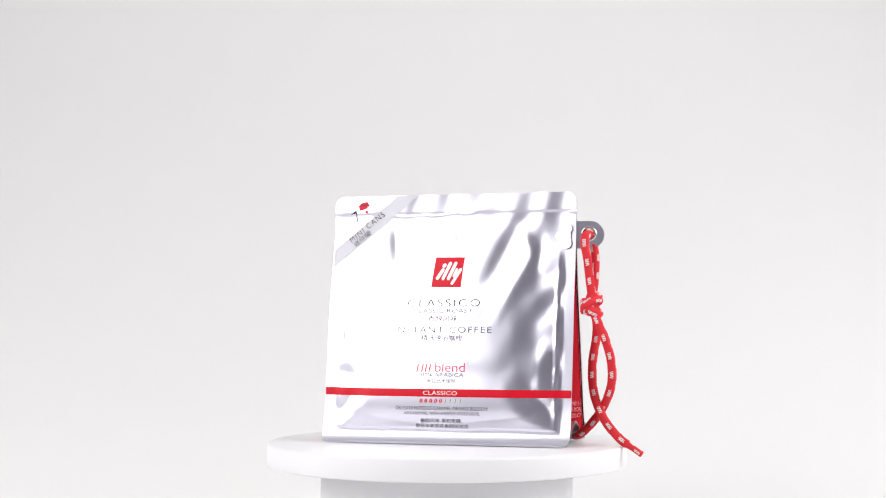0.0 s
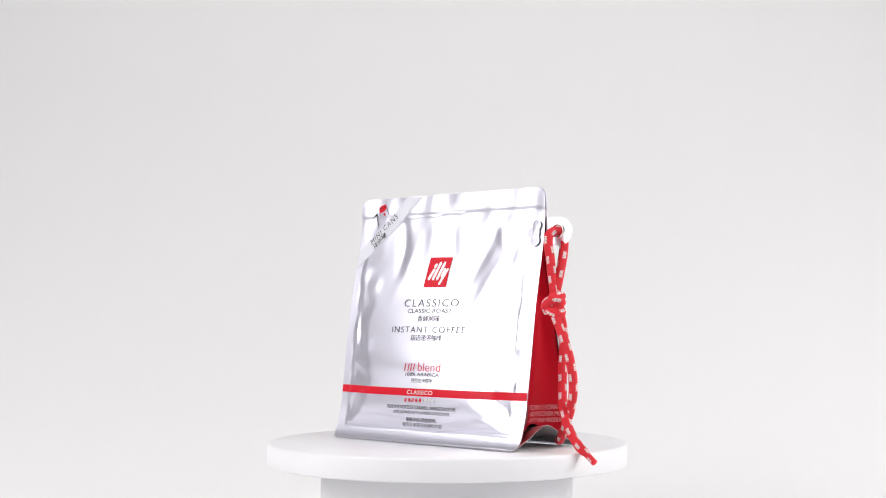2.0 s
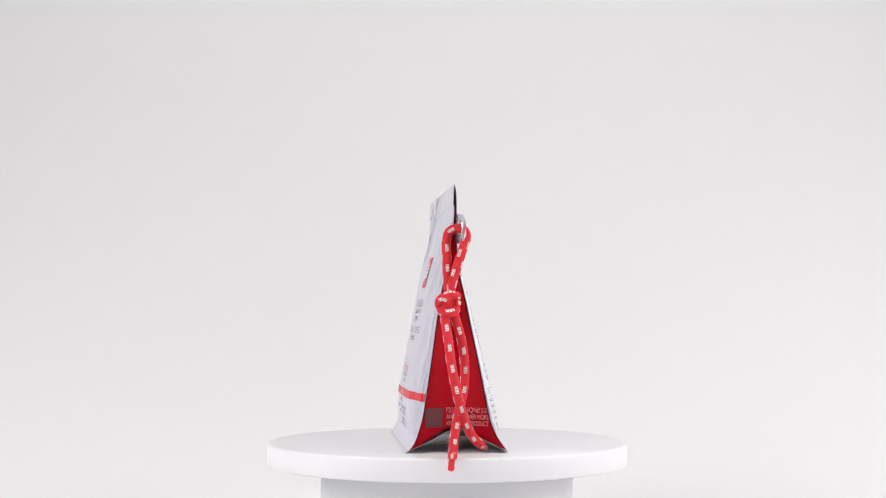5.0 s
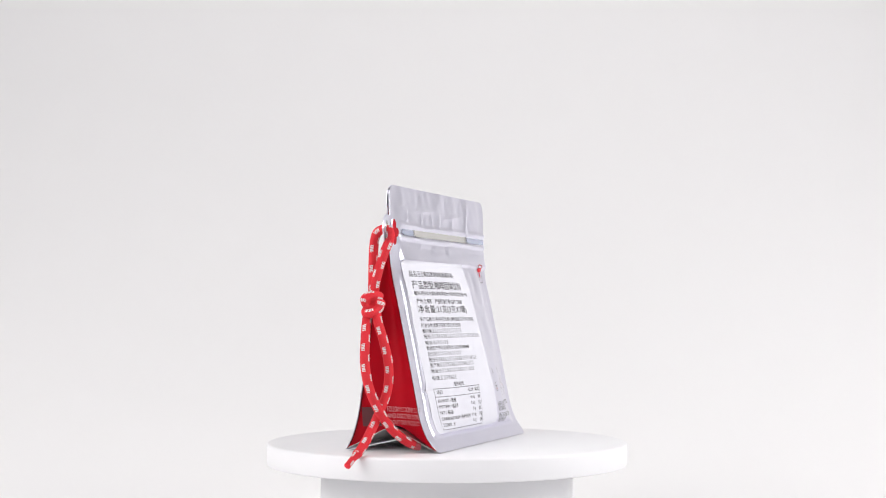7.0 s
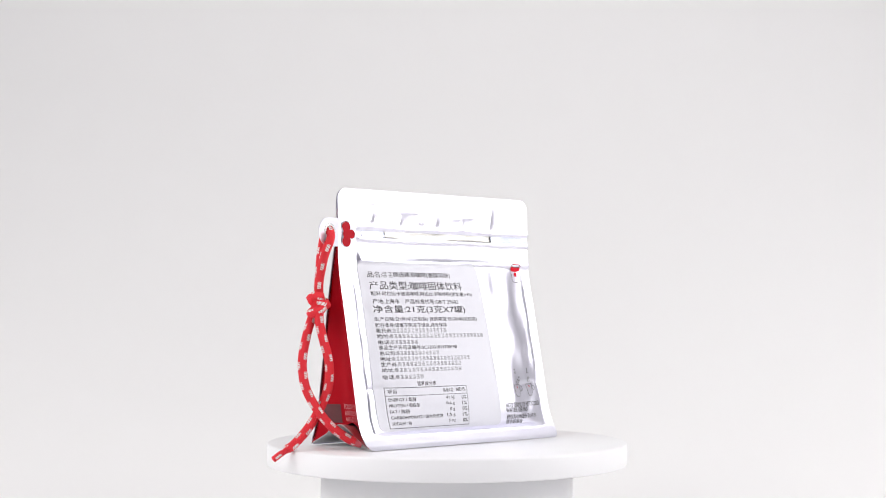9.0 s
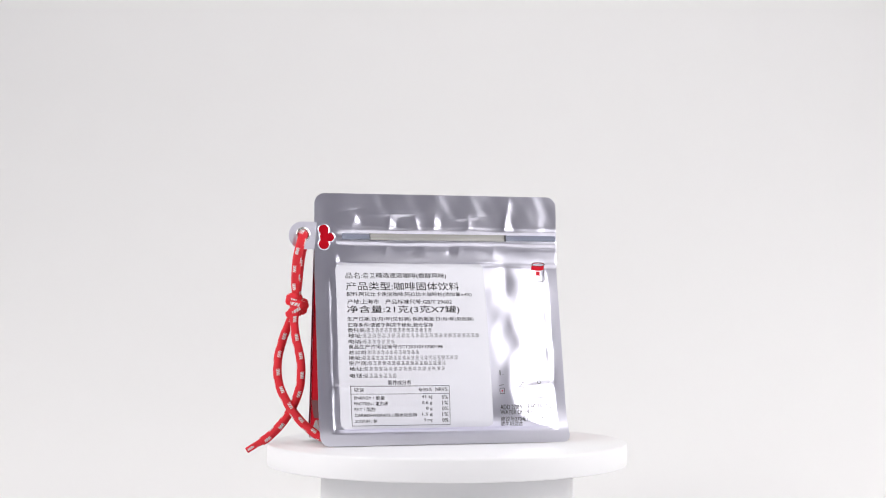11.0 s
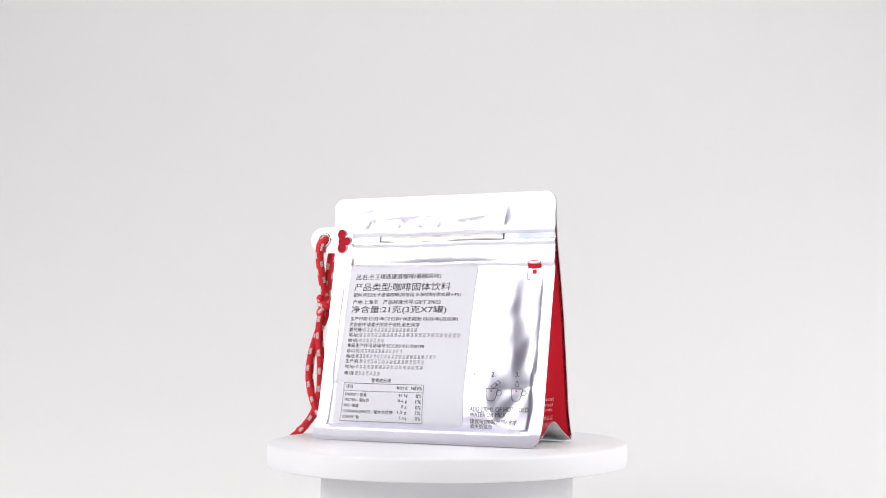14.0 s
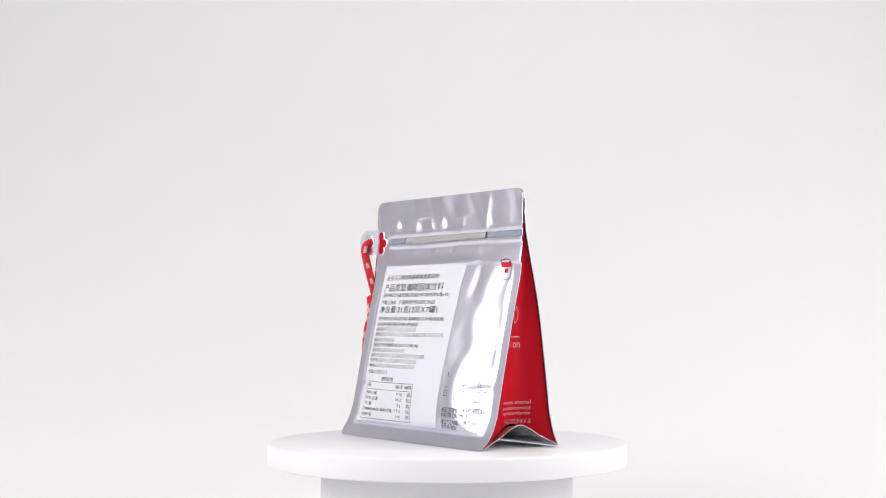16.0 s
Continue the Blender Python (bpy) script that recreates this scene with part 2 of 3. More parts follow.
FOLD_B = ((-52, 80, -4, 4.5, 22, -0.6), (-44, 62, -22, 5, 20, 0.5), (-59, 55, 15, 4, 18, -0.5), (-48, 96, 30, 4, 12, 0.5), (-36, 98, 6, 3, 9, -0.6), (-44, 82, 60, 4, 12, 0.45), (-58, 34, 86, 1.4, 14, -1.1), (-50, 20, 40, 3, 10, -0.7), (70, 50, 5, 3, 20, -0.5), (68, 34, 86, 1.2, 8, -1.0),
          (-36, 40, 10, 5, 18, 0.5), (63, 84, 10, 3, 14, 0.5), (58, 134, 22, 1.8, 3.6, 1.4), (54, 135, -40, 1.4, 3, -0.8), (36, 133, 10, 1.7, 4, 1.3), (31, 133, -5, 1.6, 4, -0.8), (19, 133, -20, 1.7, 4, 1.3), (8, 133, 8, 1.9, 4, 1.4), (3, 134, 0, 2, 4, -0.7),
          (-14, 133.5, 4, 1.7, 4, 0.9), (-38, 135, 8, 1.7, 6, 1.5), (-43, 134, -14, 2, 5, -0.8), (-60, 134, 0, 3, 4, 0.5), (-16, 137.5, 84, 1.3, 12, 0.9), (30, 139, 88, 1.1, 14, 0.9), (60, 141, 80, 1.4, 8, -0.5), (-40, 144, 5, 2, 5, 0.7), (10, 145, 20, 4, 5, 0.4), (40, 146, -15, 4, 5, -0.4),
          (-8, 117, 15, 2.0, 3, 0.3), (38, 117, 25, 1.8, 3, 0.45), (14, 117, -30, 2.2, 3, 0.35), (21, 116, 35, 2, 3, -0.3), (-30, 116, 12, 2, 3, 0.25), (-2, 116, 10, 1.4, 3, -0.4), (58, 117, 10, 2, 4, 0.25))


def curve_at(table, v):
    """A smooth value from a table of pairs."""
    v = max(table[0][0], min(table[-1][0], v))
    for i in range(len(table) - 1):
        (a, p), (b, q) = table[i], table[i + 1]
        if v <= b:
            (a0, p0), (b1, q1) = table[max(0, i - 1)], table[min(len(table) - 1, i + 2)]
            m0, m1 = (q - p0) / (b - a0), (q1 - p) / (b1 - a)
            s, d = (v - a) / (b - a), b - a
            return (2 * s**3 - 3 * s * s + 1) * p + (s**3 - 2 * s * s + s) * d * m0 + (3 * s * s - 2 * s**3) * q + (s**3 - s * s) * d * m1
    return table[-1][1]


def step_up(v, a, b):
    s = max(0.0, min(1.0, (v - a) / (b - a)))
    return s * s * (3 - 2 * s)


def folds(table, x, z):
    total = 0.0
    for cx, cz, slant, w, l, h in table:
        dx, dz = x - cx, z - cz
        if abs(dx) > 60 or abs(dz) > 60:
            continue
        c, s = math.cos(math.radians(slant)), math.sin(math.radians(slant))
        across, along = dx * c + dz * s, -dx * s + dz * c
        total += 0.85 * h * math.exp(-abs(across / (1.2 * w)) ** (1.25 if w < 2.6 else 2.0) - (along / l) ** 2)
    return total


def swell(x, z, table, rim, reach=21.0, steep=0.29):
    """How far the filled middle stands out from the flat sealed edges."""
    inside = PHALF * 1000 - abs(x - PXC * 1000) + 0.5 * math.sin(z * 0.13 + x * 0.02) + 0.3 * math.sin(z * 0.31 + 1)
    u = abs(x - PXC * 1000) / (PHALF * 1000)
    out, dome = curve_at(table, z), math.cos(u * math.pi / 2)
    upper = out * step_up(inside, 6.0, reach + 4 * step_up(z, 40, 95)) * (rim + (1 - rim) * dome)
    mix = step_up(z, 24, 56)
    if mix >= 1:
        return upper
    # near the foot the filling pushes the film into facets that meet along the corners' diagonals
    side = max(0.0, inside - 8.0) * steep
    near = max(0.9 - abs(side - out), 0.0) / 0.9
    low = (min(side, out) - near * near * 0.225) * (0.72 + 0.28 * dome)
    return max(0.0, low) * (1 - mix) + upper * mix


def lip(x, z, end):
    """The step from the flat heat seal to the filled film, mitred at the bottom corners."""
    inside = PHALF * 1000 - abs(x - PXC * 1000) + 0.25 * math.sin(z * 0.23 + x * 0.05)
    d = min(inside, 0.94 * z + 0.2 * math.sin(x * 0.11))
    return (0.75 * step_up(d, 7.6, 9.4) + 0.28 * math.exp(-((d - 7.5) / 0.6) ** 2)) * (1 - step_up(z, end - 14, end))


def front_y(x, z):
    x, z = x * 1000, z * 1000
    inside = PHALF * 1000 - abs(x - PXC * 1000)
    soft = step_up(inside, 6, 13) * step_up(z, 6, 12)
    y = curve_at(EDGE_F, z) - bow(z) * (PX1 * 1000 - x) / (2000 * PHALF) - swell(x, z, BULGE_F, *((0.15,) if x < PXC * 1000 else (0.05, 36.0, 0.2))) - lip(x, z, 118) - 1.4 * folds(FOLD_F, x, z) * soft * (1 - step_up(z, 134, 139))
    y -= 0.35 * math.exp(-((x - 72.0) / 0.9) ** 2) * step_up(z, 14, 24) * (1 - step_up(z, 92, 104)) * (0.7 + 0.3 * math.sin(z * 0.9))
    wave = 0.38 * math.sin(x * 0.21 + 1.3) * math.sin(x * 0.073) + 0.3 * math.sin(x * 0.12 + z * 0.09) + 0.15 * math.sin(x * 0.34 - z * 0.12)
    y += wave * step_up(z, 120, 140)
    slack = (1 - step_up(inside, 18, 30)) * step_up(inside, 5, 9) * step_up(z, 14, 26) * (1 - step_up(z, 98, 120))
    y += slack * (0.35 * math.sin(z * 0.16 + x * 0.09) + 0.22 * math.sin(z * 0.33 - x * 0.21 + 1))
    pressed = step_up(math.sin(x * 0.055 + 1.9) + 0.6 * math.sin(x * 0.16 + 0.4), -0.5, 0.9)
    y -= 0.40 * (step_up(z, 138.6, 141.0) - 0.5 * step_up(z, 141.0, 152)) + 0.6 * pressed * math.exp(-((z - 138.7 - 0.6 * math.sin(x * 0.09) - 0.3 * math.sin(x * 0.31)) / 0.6) ** 2) * (0.75 + 0.25 * math.sin(x * 0.47))
    return y / 1000


def back_y(x, z):
    x, z = x * 1000, z * 1000
    inside = PHALF * 1000 - abs(x - PXC * 1000)
    soft = step_up(inside, 5, 12) * step_up(z, 5, 11)
    y = curve_at(EDGE_B, z) + swell(x, z, BULGE_B, 0.12 if x > PXC * 1000 else 0.06) + lip(x, z, 106) + (1 - 0.3 * step_up(z, 122, 128)) * folds(FOLD_B, x, z) * soft
    across = step_up(inside, 12, 16) if x > PXC * 1000 else step_up(inside, -1.5, 0.5)
    y += 0.35 * math.exp(-((x + 63.5) / 0.9) ** 2) * step_up(z, 36, 46) * (1 - step_up(z, 100, 107)) * (0.7 + 0.3 * math.sin(z * 1.3))
    wave = 0.22 * math.sin(x * 0.17 + 0.4) * math.sin(x * 0.06 + 1) + 0.12 * math.sin(x * 0.31)
    y += wave * step_up(z, 112, 142)
    # soft ripples in the slack film beside the sticker and along the seal
    slack = (1 - step_up(x, -34, -20)) * step_up(z, 14, 26) * (1 - step_up(z, 98, 107)) * step_up(inside, 4, 9)
    y += slack * (0.07 * math.sin(x * 0.33 + z * 0.05) + 0.10 * math.sin(x * 0.14 - z * 0.19 + 2) + 0.04 * math.sin(x * 0.52 + z * 0.31))
    y += step_up(z, 131, 135) * (0.06 * math.sin(x * 0.27 + z * 0.2 + 1) + 0.05 * math.sin(x * 0.61 - z * 0.35))
    # the zip: two ridges with a slot between, a lip above and a seam below
    zip_z, firm = z, 0.78 + 0.22 * math.sin(x * 0.13 + 0.7) * math.sin(x * 0.047)
    z = z + 0.30 * math.sin(x * 0.071) + 0.16 * math.sin(x * 0.23 + 1)
    y += across * firm * (0.9 * math.exp(-((z - 129.6) / 0.8) ** 2) + 1.3 * step_up(z, 119.5, 121) * (1 - step_up(z, 122.6, 123.4)) + 0.5 * math.exp(-((z - 118.2) / 0.5) ** 2) + 2.0 * step_up(z, 106.6, 108.8) * max(0.0, min(1.0, (119.0 - z) / 10.5)))
    y += across * 0.5 * step_up(zip_z, 126.8, 127.6) * (1 - step_up(zip_z, 129.0, 129.6))
    return y / 1000


def bow(z):
    """How far the front's outer edge away from the cord bows out, in mm."""
    return 1.8 * math.sin(math.pi * max(0.0, min(1.0, (z - 8) / 128))) ** 0.8


def half_width(z):
    """How far the sheet reaches at this height, with its rounded corners."""
    for near, r in ((PTOP - z, 0.0062), (z, 0.0050)):
        if near < r:
            return PHALF - r + math.sqrt(max(0.0, r * r - (r - near) ** 2))
    return PHALF


def rows_z(v):
    """Rows lie closer together near the top and bottom."""
    return PTOP * (v - 0.055 * math.sin(2 * math.pi * v) * 2.2)


def panel(y_of):
    def at(u, v):
        z = rows_z(v)
        x = PXC + (2 * u - 1) * half_width(z)
        return (x, y_of(x, z), z)
    return at


pouch = empty("coffee_pouch", "silver foil stand-up coffee pouch with red side gussets", "pouch")
front = part("front_panel", sheet(panel(front_y), 210, 210, (0, 0.0003, 0)), FOIL, pouch, "creased silver foil front with dark print")
back = part("back_panel", sheet(panel(back_y), 210, 220, (0, -0.0003, 0)), FOIL, pouch, "silver foil back with a zip and embossed seams")


def arch(s):
    return 0.0128 * (1 - abs(2 * s - 1) ** 1.5)


def gusset(sign):
    edge = PX1 - 0.0012 if sign > 0 else PX0 + 0.0012

    def at(u, v):
        low = arch(u) + 0.0012
        z = low + (0.139 - low) * v
        a, b = (curve_at(EDGE_F, z * 1000) - (bow(z * 1000) if sign < 0 else 0)) / 1000 + 0.0005, curve_at(EDGE_B, z * 1000) / 1000 - 0.0005
        deep = min(0.011, 0.24 * (b - a)) * math.sin(math.pi * u) ** 1.2 + 0.0005 * math.sin(9 * v + 5 * u) * math.sin(math.pi * u)
        return (edge - sign * deep, a + (b - a) * u, z)
    return sheet(at, 26, 70, (-sign * 0.0002, 0, 0))


gusset_r = part("side_gusset", gusset(1), RED_FILM, pouch, "glossy red film side gusset")
gusset_l = part("side_gusset", gusset(-1), RED_FILM, pouch, "glossy red film side gusset")


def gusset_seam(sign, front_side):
    """A thin dark red tube along the line where gusset and sheet meet."""
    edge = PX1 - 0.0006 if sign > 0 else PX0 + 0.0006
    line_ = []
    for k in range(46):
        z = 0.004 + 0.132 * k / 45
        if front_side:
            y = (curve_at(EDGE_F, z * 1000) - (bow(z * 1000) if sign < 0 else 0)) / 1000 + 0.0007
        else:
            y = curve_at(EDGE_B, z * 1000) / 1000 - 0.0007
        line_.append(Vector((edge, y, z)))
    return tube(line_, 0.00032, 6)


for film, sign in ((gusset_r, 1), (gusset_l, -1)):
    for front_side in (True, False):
        part("seam", gusset_seam(sign, front_side), SEAM, film, "thin dark red line")


def bottom_at(u, v):
    x = PX0 + 0.0014 + (PX1 - PX0 - 0.0028) * u
    end = abs(2 * u - 1)
    z = 0.0006 + arch(v) * (0.35 + 0.65 * end**1.5)
    a, b = curve_at(EDGE_F, z * 1000) / 1000 + 0.0006, curve_at(EDGE_B, z * 1000) / 1000 - 0.0006
    if 0.2 < v < 0.8:
        a, b = curve_at(EDGE_F, 8) / 1000 + 0.0006, curve_at(EDGE_B, 8) / 1000 - 0.0006
    k = min(v, 1 - v) / 0.2
    ya = -0.0304 + (0.0304 - 0.0235) * min(1, k)
    yb = 0.0254 - (0.0254 - 0.0202) * min(1, k)
    return (x, ya + (yb - ya) * v, z)


part("bottom_panel", sheet(bottom_at, 40, 30, (0, 0, 0.0003)), FOIL_IN, pouch, "folded silver bottom gusset")


# ---- print: flat shapes and lettering laid on the sheets ----
def lay(side, x, z, lift):
    """A point on a face of the pouch: x and z in metres."""
    if side == "front":
        return Vector((x, front_y(x, z) - lift, z))
    if side == "back":
        return Vector((x, back_y(x, z) + lift, z))
    s = 1 if side == "right" else -1
    edge = PX1 - 0.0012 if s > 0 else PX0 + 0.0012
    a, b = (curve_at(EDGE_F, z * 1000) - (bow(z * 1000) if s < 0 else 0)) / 1000 + 0.0005, curve_at(EDGE_B, z * 1000) / 1000 - 0.0005
    u = max(0.0, min(1.0, (x - a) / (b - a)))
    low = arch(u) + 0.0012
    v = (z - low) / (0.139 - low)
    deep = min(0.011, 0.24 * (b - a)) * math.sin(math.pi * u) ** 1.2 + 0.0005 * math.sin(9 * v + 5 * u) * math.sin(math.pi * u)
    return Vector((edge - s * deep + s * lift, x, z))


def reads(side):
    """Whether lettering runs towards +x (or +y) on this face."""
    return 1 if side in ("front", "right") else -1


def patch(name, side, box, mat, parent, lift=0.00016, label="", slant=0.0, cell=0.0025):
    """A printed quad; box is x0, z0, x1, z1 in mm; slant shifts the upper edge."""
    x0, z0, x1, z1 = [c / 1000 for c in box]
    nu, nv = max(1, int(abs(x1 - x0) / cell)), max(1, int(abs(z1 - z0) / cell))
    bm = sheet(lambda u, v: lay(side, x0 + (x1 - x0) * u + slant * v / 1000, z0 + (z1 - z0) * v, lift), nu, nv)
    return part(name, bm, mat, parent, label)


def shape(name, side, outline, mat, parent, lift=0.0003, label=""):
    """A printed polygon from corners in mm, cut fine enough to follow the sheet."""
    bm = bmesh.new()
    f = bm.faces.new([bm.verts.new((x, 0, z)) for x, z in outline])
    bmesh.ops.triangulate(bm, faces=[f])
    span = max(max(p[0] for p in outline) - min(p[0] for p in outline), max(p[1] for p in outline) - min(p[1] for p in outline))
    if span > 6:
        bmesh.ops.subdivide_edges(bm, edges=bm.edges[:], cuts=max(1, int(span / 5)), use_grid_fill=True)
    for v in bm.verts:
        v.co = lay(side, v.co.x / 1000, v.co.z / 1000, lift)
    return part(name, bm, mat, parent, label)


def lettering(text, thin=0.0, spread=1.0):
    """The built-in font's outline of a text as a mesh in its own plane."""
    cu = bpy.data.curves.new("lettering", "FONT")
    cu.body, cu.resolution_u, cu.offset, cu.space_character = text, 3, thin, spread
    ob = new("lettering", cu)
    bpy.context.view_layer.update()
    me = bpy.data.meshes.new_from_object(ob.evaluated_get(bpy.context.evaluated_depsgraph_get()))
    bpy.data.objects.remove(ob)
    bpy.data.curves.remove(cu)
    return me


def write(text, side, box, mat, parent, lift=0.00022, label="", tilt=0.0, name="text_line", thin=0.0):
    """Lettering fitted into a box (start, top, end, bottom in mm); tilt turns it about its start."""
    zt, zb_ = box[1], box[3]
    title = side == "front" and text.isascii() and mat is DARK_INK and zt - zb_ > 3.0
    x0, zt, x1, zb_ = box
    me = lettering(text, -0.008 if title else thin, 1.22 if title else 1.0)
    xs, ys = [v.co.x for v in me.vertices], [v.co.y for v in me.vertices]
    if not xs:
        return None
    w, h = max(xs) - min(xs), max(ys) - min(ys)
    d, c, s = reads(side), math.cos(math.radians(tilt)), math.sin(math.radians(tilt))
    for v in me.vertices:
        a, b = (v.co.x - min(xs)) / w * abs(x1 - x0), (v.co.y - min(ys)) / h * (zt - zb_)
        a, b = a * c - b * s, a * s + b * c
        v.co = lay(side, (x0 + d * a) / 1000, (zb_ + b) / 1000, lift)
    return mesh_part(name, me, mat, parent, label, False)


def weight(t):
    return sum(1.0 if ord(ch) > 0x2E7F else 0.56 for ch in t)


def line(side, pieces, box, mat, parent, lift=0.00022):
    """A line of lettering and, for numbers that mean the width of a passage, plain bars."""
    x0, zt, x1, zb_ = box
    total = sum(p if isinstance(p, (int, float)) else weight(p) for p in pieces)
    at, d = x0, reads(side)
    for p in pieces:
        wide = (p if isinstance(p, (int, float)) else weight(p)) / total * abs(x1 - x0)
        if isinstance(p, (int, float)):
            h = zt - zb_
            bm = bmesh.new()
            n = max(1, round(p * 1.15))
            for k in range(n):
                for q0, skip in ((0.08, 0.04), (0.34, 0.2 * (k % 2)), (0.60, 0.14 * (k * 5 % 3)), (0.85, 0.1)):
                    a, c = at + d * wide * (k + 0.06 + skip) / n, at + d * wide * (k + 0.84 - skip * 0.4) / n
                    bm.faces.new([bm.verts.new(lay(side, x / 1000, (zb_ + h * q) / 1000, lift)) for x, q in ((a, q0), (c, q0), (c, q0 + 0.075), (a, q0 + 0.075))])
            part("text_bar", bm, mat, parent, smooth=False)
        else:
            write(p, side, (at, zt, at + d * wide * 0.98, zb_), mat, parent, lift)
        at += d * wide


# the front: diagonal ribbon, red square, titles, red band and tasting notes
def ribbon_at(u, v):
    lo = (-71.0 + (-16.6 + 71.0) * u, 106.5 + (150.9 - 106.5) * u)
    hi = (-71.2 + (-31.0 + 71.2) * u, 117.5 + (150.9 - 117.5) * u)
    return lay("front", (lo[0] + (hi[0] - lo[0]) * v) / 1000, (lo[1] + (hi[1] - lo[1]) * v) / 1000, 0.0003)


ribbon = part("printed_ribbon", sheet(ribbon_at, 60, 14), RIBBON, pouch, "pale diagonal corner ribbon")
write("MINI CANS", "front", (-59.8, 125.6, -33.0, 122.0), DARK_INK, ribbon, 0.0006, tilt=38.5)
write("迷你罐", "front", (-57.2, 122.7, -44.2, 119.2), DARK_INK, ribbon, 0.0006, tilt=38.5)
can_icon = shape("printed_can", "front", ((-55.8, 142.2), (-56.4, 145.4), (-54.6, 147.0), (-50.6, 147.8), (-49.2, 145.4), (-51.6, 143.2)), RED_INK, pouch, 0.0003, "small red-lidded can drawing")
shape("lid_line", "front", ((-56.3, 145.0), (-56.1, 145.5), (-51.4, 146.0), (-50.0, 147.2), (-50.1, 146.4), (-51.2, 145.4)), DARK_INK, can_icon, 0.0004)
shape("can_badge", "front", ((-52.2, 141.0), (-51.4, 142.4), (-50.0, 141.6), (-50.8, 140.4)), RED_INK, can_icon)
shape("can_side", "front", ((-49.3, 145.2), (-48.9, 145.3), (-46.6, 141.2), (-47.0, 141.0)), DARK_INK, can_icon)
shape("can_side", "front", ((-55.9, 142.0), (-55.5, 142.0), (-54.6, 140.6), (-55.0, 140.5)), DARK_INK, can_icon)
arrow = shape("printed_arrow", "front", ((-56.8, 133.6), (-57.9, 137.4), (-58.3, 141.4), (-57.6, 141.4), (-57.2, 137.6), (-56.2, 133.9)), DARK_INK, pouch, 0.0003, "small dark curved arrow")
shape("arrow_head", "front", ((-57.7, 142.9), (-62.0, 139.4), (-58.2, 140.6)), DARK_INK, arrow, 0.0003)
logo = shape("printed_square", "front", ((-5.6, 93.9), (-4.0, 112.2), (14.2, 112.0), (13.0, 93.7)), RED_INK, pouch, 0.0003, "red square mark with slanted white strokes")
for (xa, za), (xb, zb2), w in (((-2.0, 99.2), (1.2, 104.4), 2.1), ((1.6, 106.6), (2.2, 107.4), 2.2), ((1.6, 99.0), (5.6, 108.4), 2.1), ((5.0, 99.0), (9.0, 108.4), 2.1), ((8.4, 100.6), (10.0, 104.6), 1.9), ((7.4, 96.0), (12.4, 104.6), 1.9)):
    d = Vector((xb - xa, zb2 - za)).normalized() * w / 2
    cap = [(cx + sign * (d.x * math.cos(q) - d.y * math.sin(q)), cz + sign * (d.y * math.cos(q) + d.x * math.sin(q))) for cx, cz, sign in ((xb, zb2, 1), (xa, za, -1)) for q in (-1.57, -0.79, 0, 0.79, 1.57)]
    shape("white_stroke", "front", cap, PALE_INK, logo, 0.00045)
write("CLASSICO", "front", (-19.8, 86.5, 25.8, 82.0), DARK_INK, pouch)
write("CLASSIC ROAST", "front", (-15.9, 80.7, 21.4, 78.2), DARK_INK, pouch)
write("香醇风味", "front", (-6.4, 76.7, 12.1, 73.0), DARK_INK, pouch)
write("INSTANT COFFEE", "front", (-27.3, 69.9, 33.5, 66.2), DARK_INK, pouch)
write("精选速溶咖啡", "front", (-10.0, 65.0, 15.9, 61.4), DARK_INK, pouch)
for x in (-11.6, -8.6, -6.4, -4.0):
    shape("script_stroke", "front", ((x, 42.9), (x + 0.6, 42.9), (x + 1.5, 47.6), (x + 0.9, 47.6)), RED_INK, pouch)
write("blend", "front", (0.2, 48.4, 18.4, 43.0), RED_INK, pouch, thin=-0.012)
write("TM", "front", (18.9, 48.6, 20.6, 47.8), RED_INK, pouch)
write("100% ARABICA", "front", (-10.0, 42.2, 17.9, 40.1), DARK_INK, pouch)
write("阿拉比卡咖啡", "front", (-4.4, 38.9, 12.8, 36.2), DARK_INK, pouch)
band = patch("printed_band", "front", (PX0 * 1000 + 0.3, 28.1, PX1 * 1000 - 0.3, 32.7), RED_INK, pouch, 0.0003, "narrow red band round the front", cell=0.0012)
write("CLASSICO", "front", (-6.9, 31.6, 14.4, 29.2), PALE_INK, band, 0.0005)


def bean(cx, cz, mat):
    pts = [(cx + 0.95 * math.cos(a) + 0.25 * math.sin(a), cz + 1.35 * math.sin(a)) for a in (2 * math.pi * k / 12 for k in range(12))]
    ob = shape("printed_bean", "front", pts, mat, pouch)
    shape("bean_groove", "front", ((cx - 0.35, cz - 1.1), (cx - 0.1, cz - 1.1), (cx + 0.4, cz + 1.1), (cx + 0.15, cz + 1.1)), PALE_INK if mat is RED_INK else DARK_INK, ob, 0.0004)


for k in range(9):
    bean(-8.0 + 3.05 * k, 25.7, RED_INK if k < 5 else PALE_INK)
write("DELICATE NOTES OF CARAMEL, ORANGE BLOSSOM", "front", (-23.8, 22.4, 32.9, 19.9), DARK_INK, pouch)
write("AND JASMINE, WITH A SWEET AFTERTASTE.", "front", (-18.8, 19.2, 28.3, 16.8), DARK_INK, pouch)
write("香醇风味-柔和焦糖、", "front", (-8.6, 15.2, 17.6, 12.6), DARK_INK, pouch)
write("橙花与茉莉花香回味甘甜", "front", (-11.8, 12.0, 21.1, 9.6), DARK_INK, pouch)

# the back: paper sticker with its text and table
x0, x1, z0, z1, r = -22.6, 69.6, 9.8, 108.4, 2.5


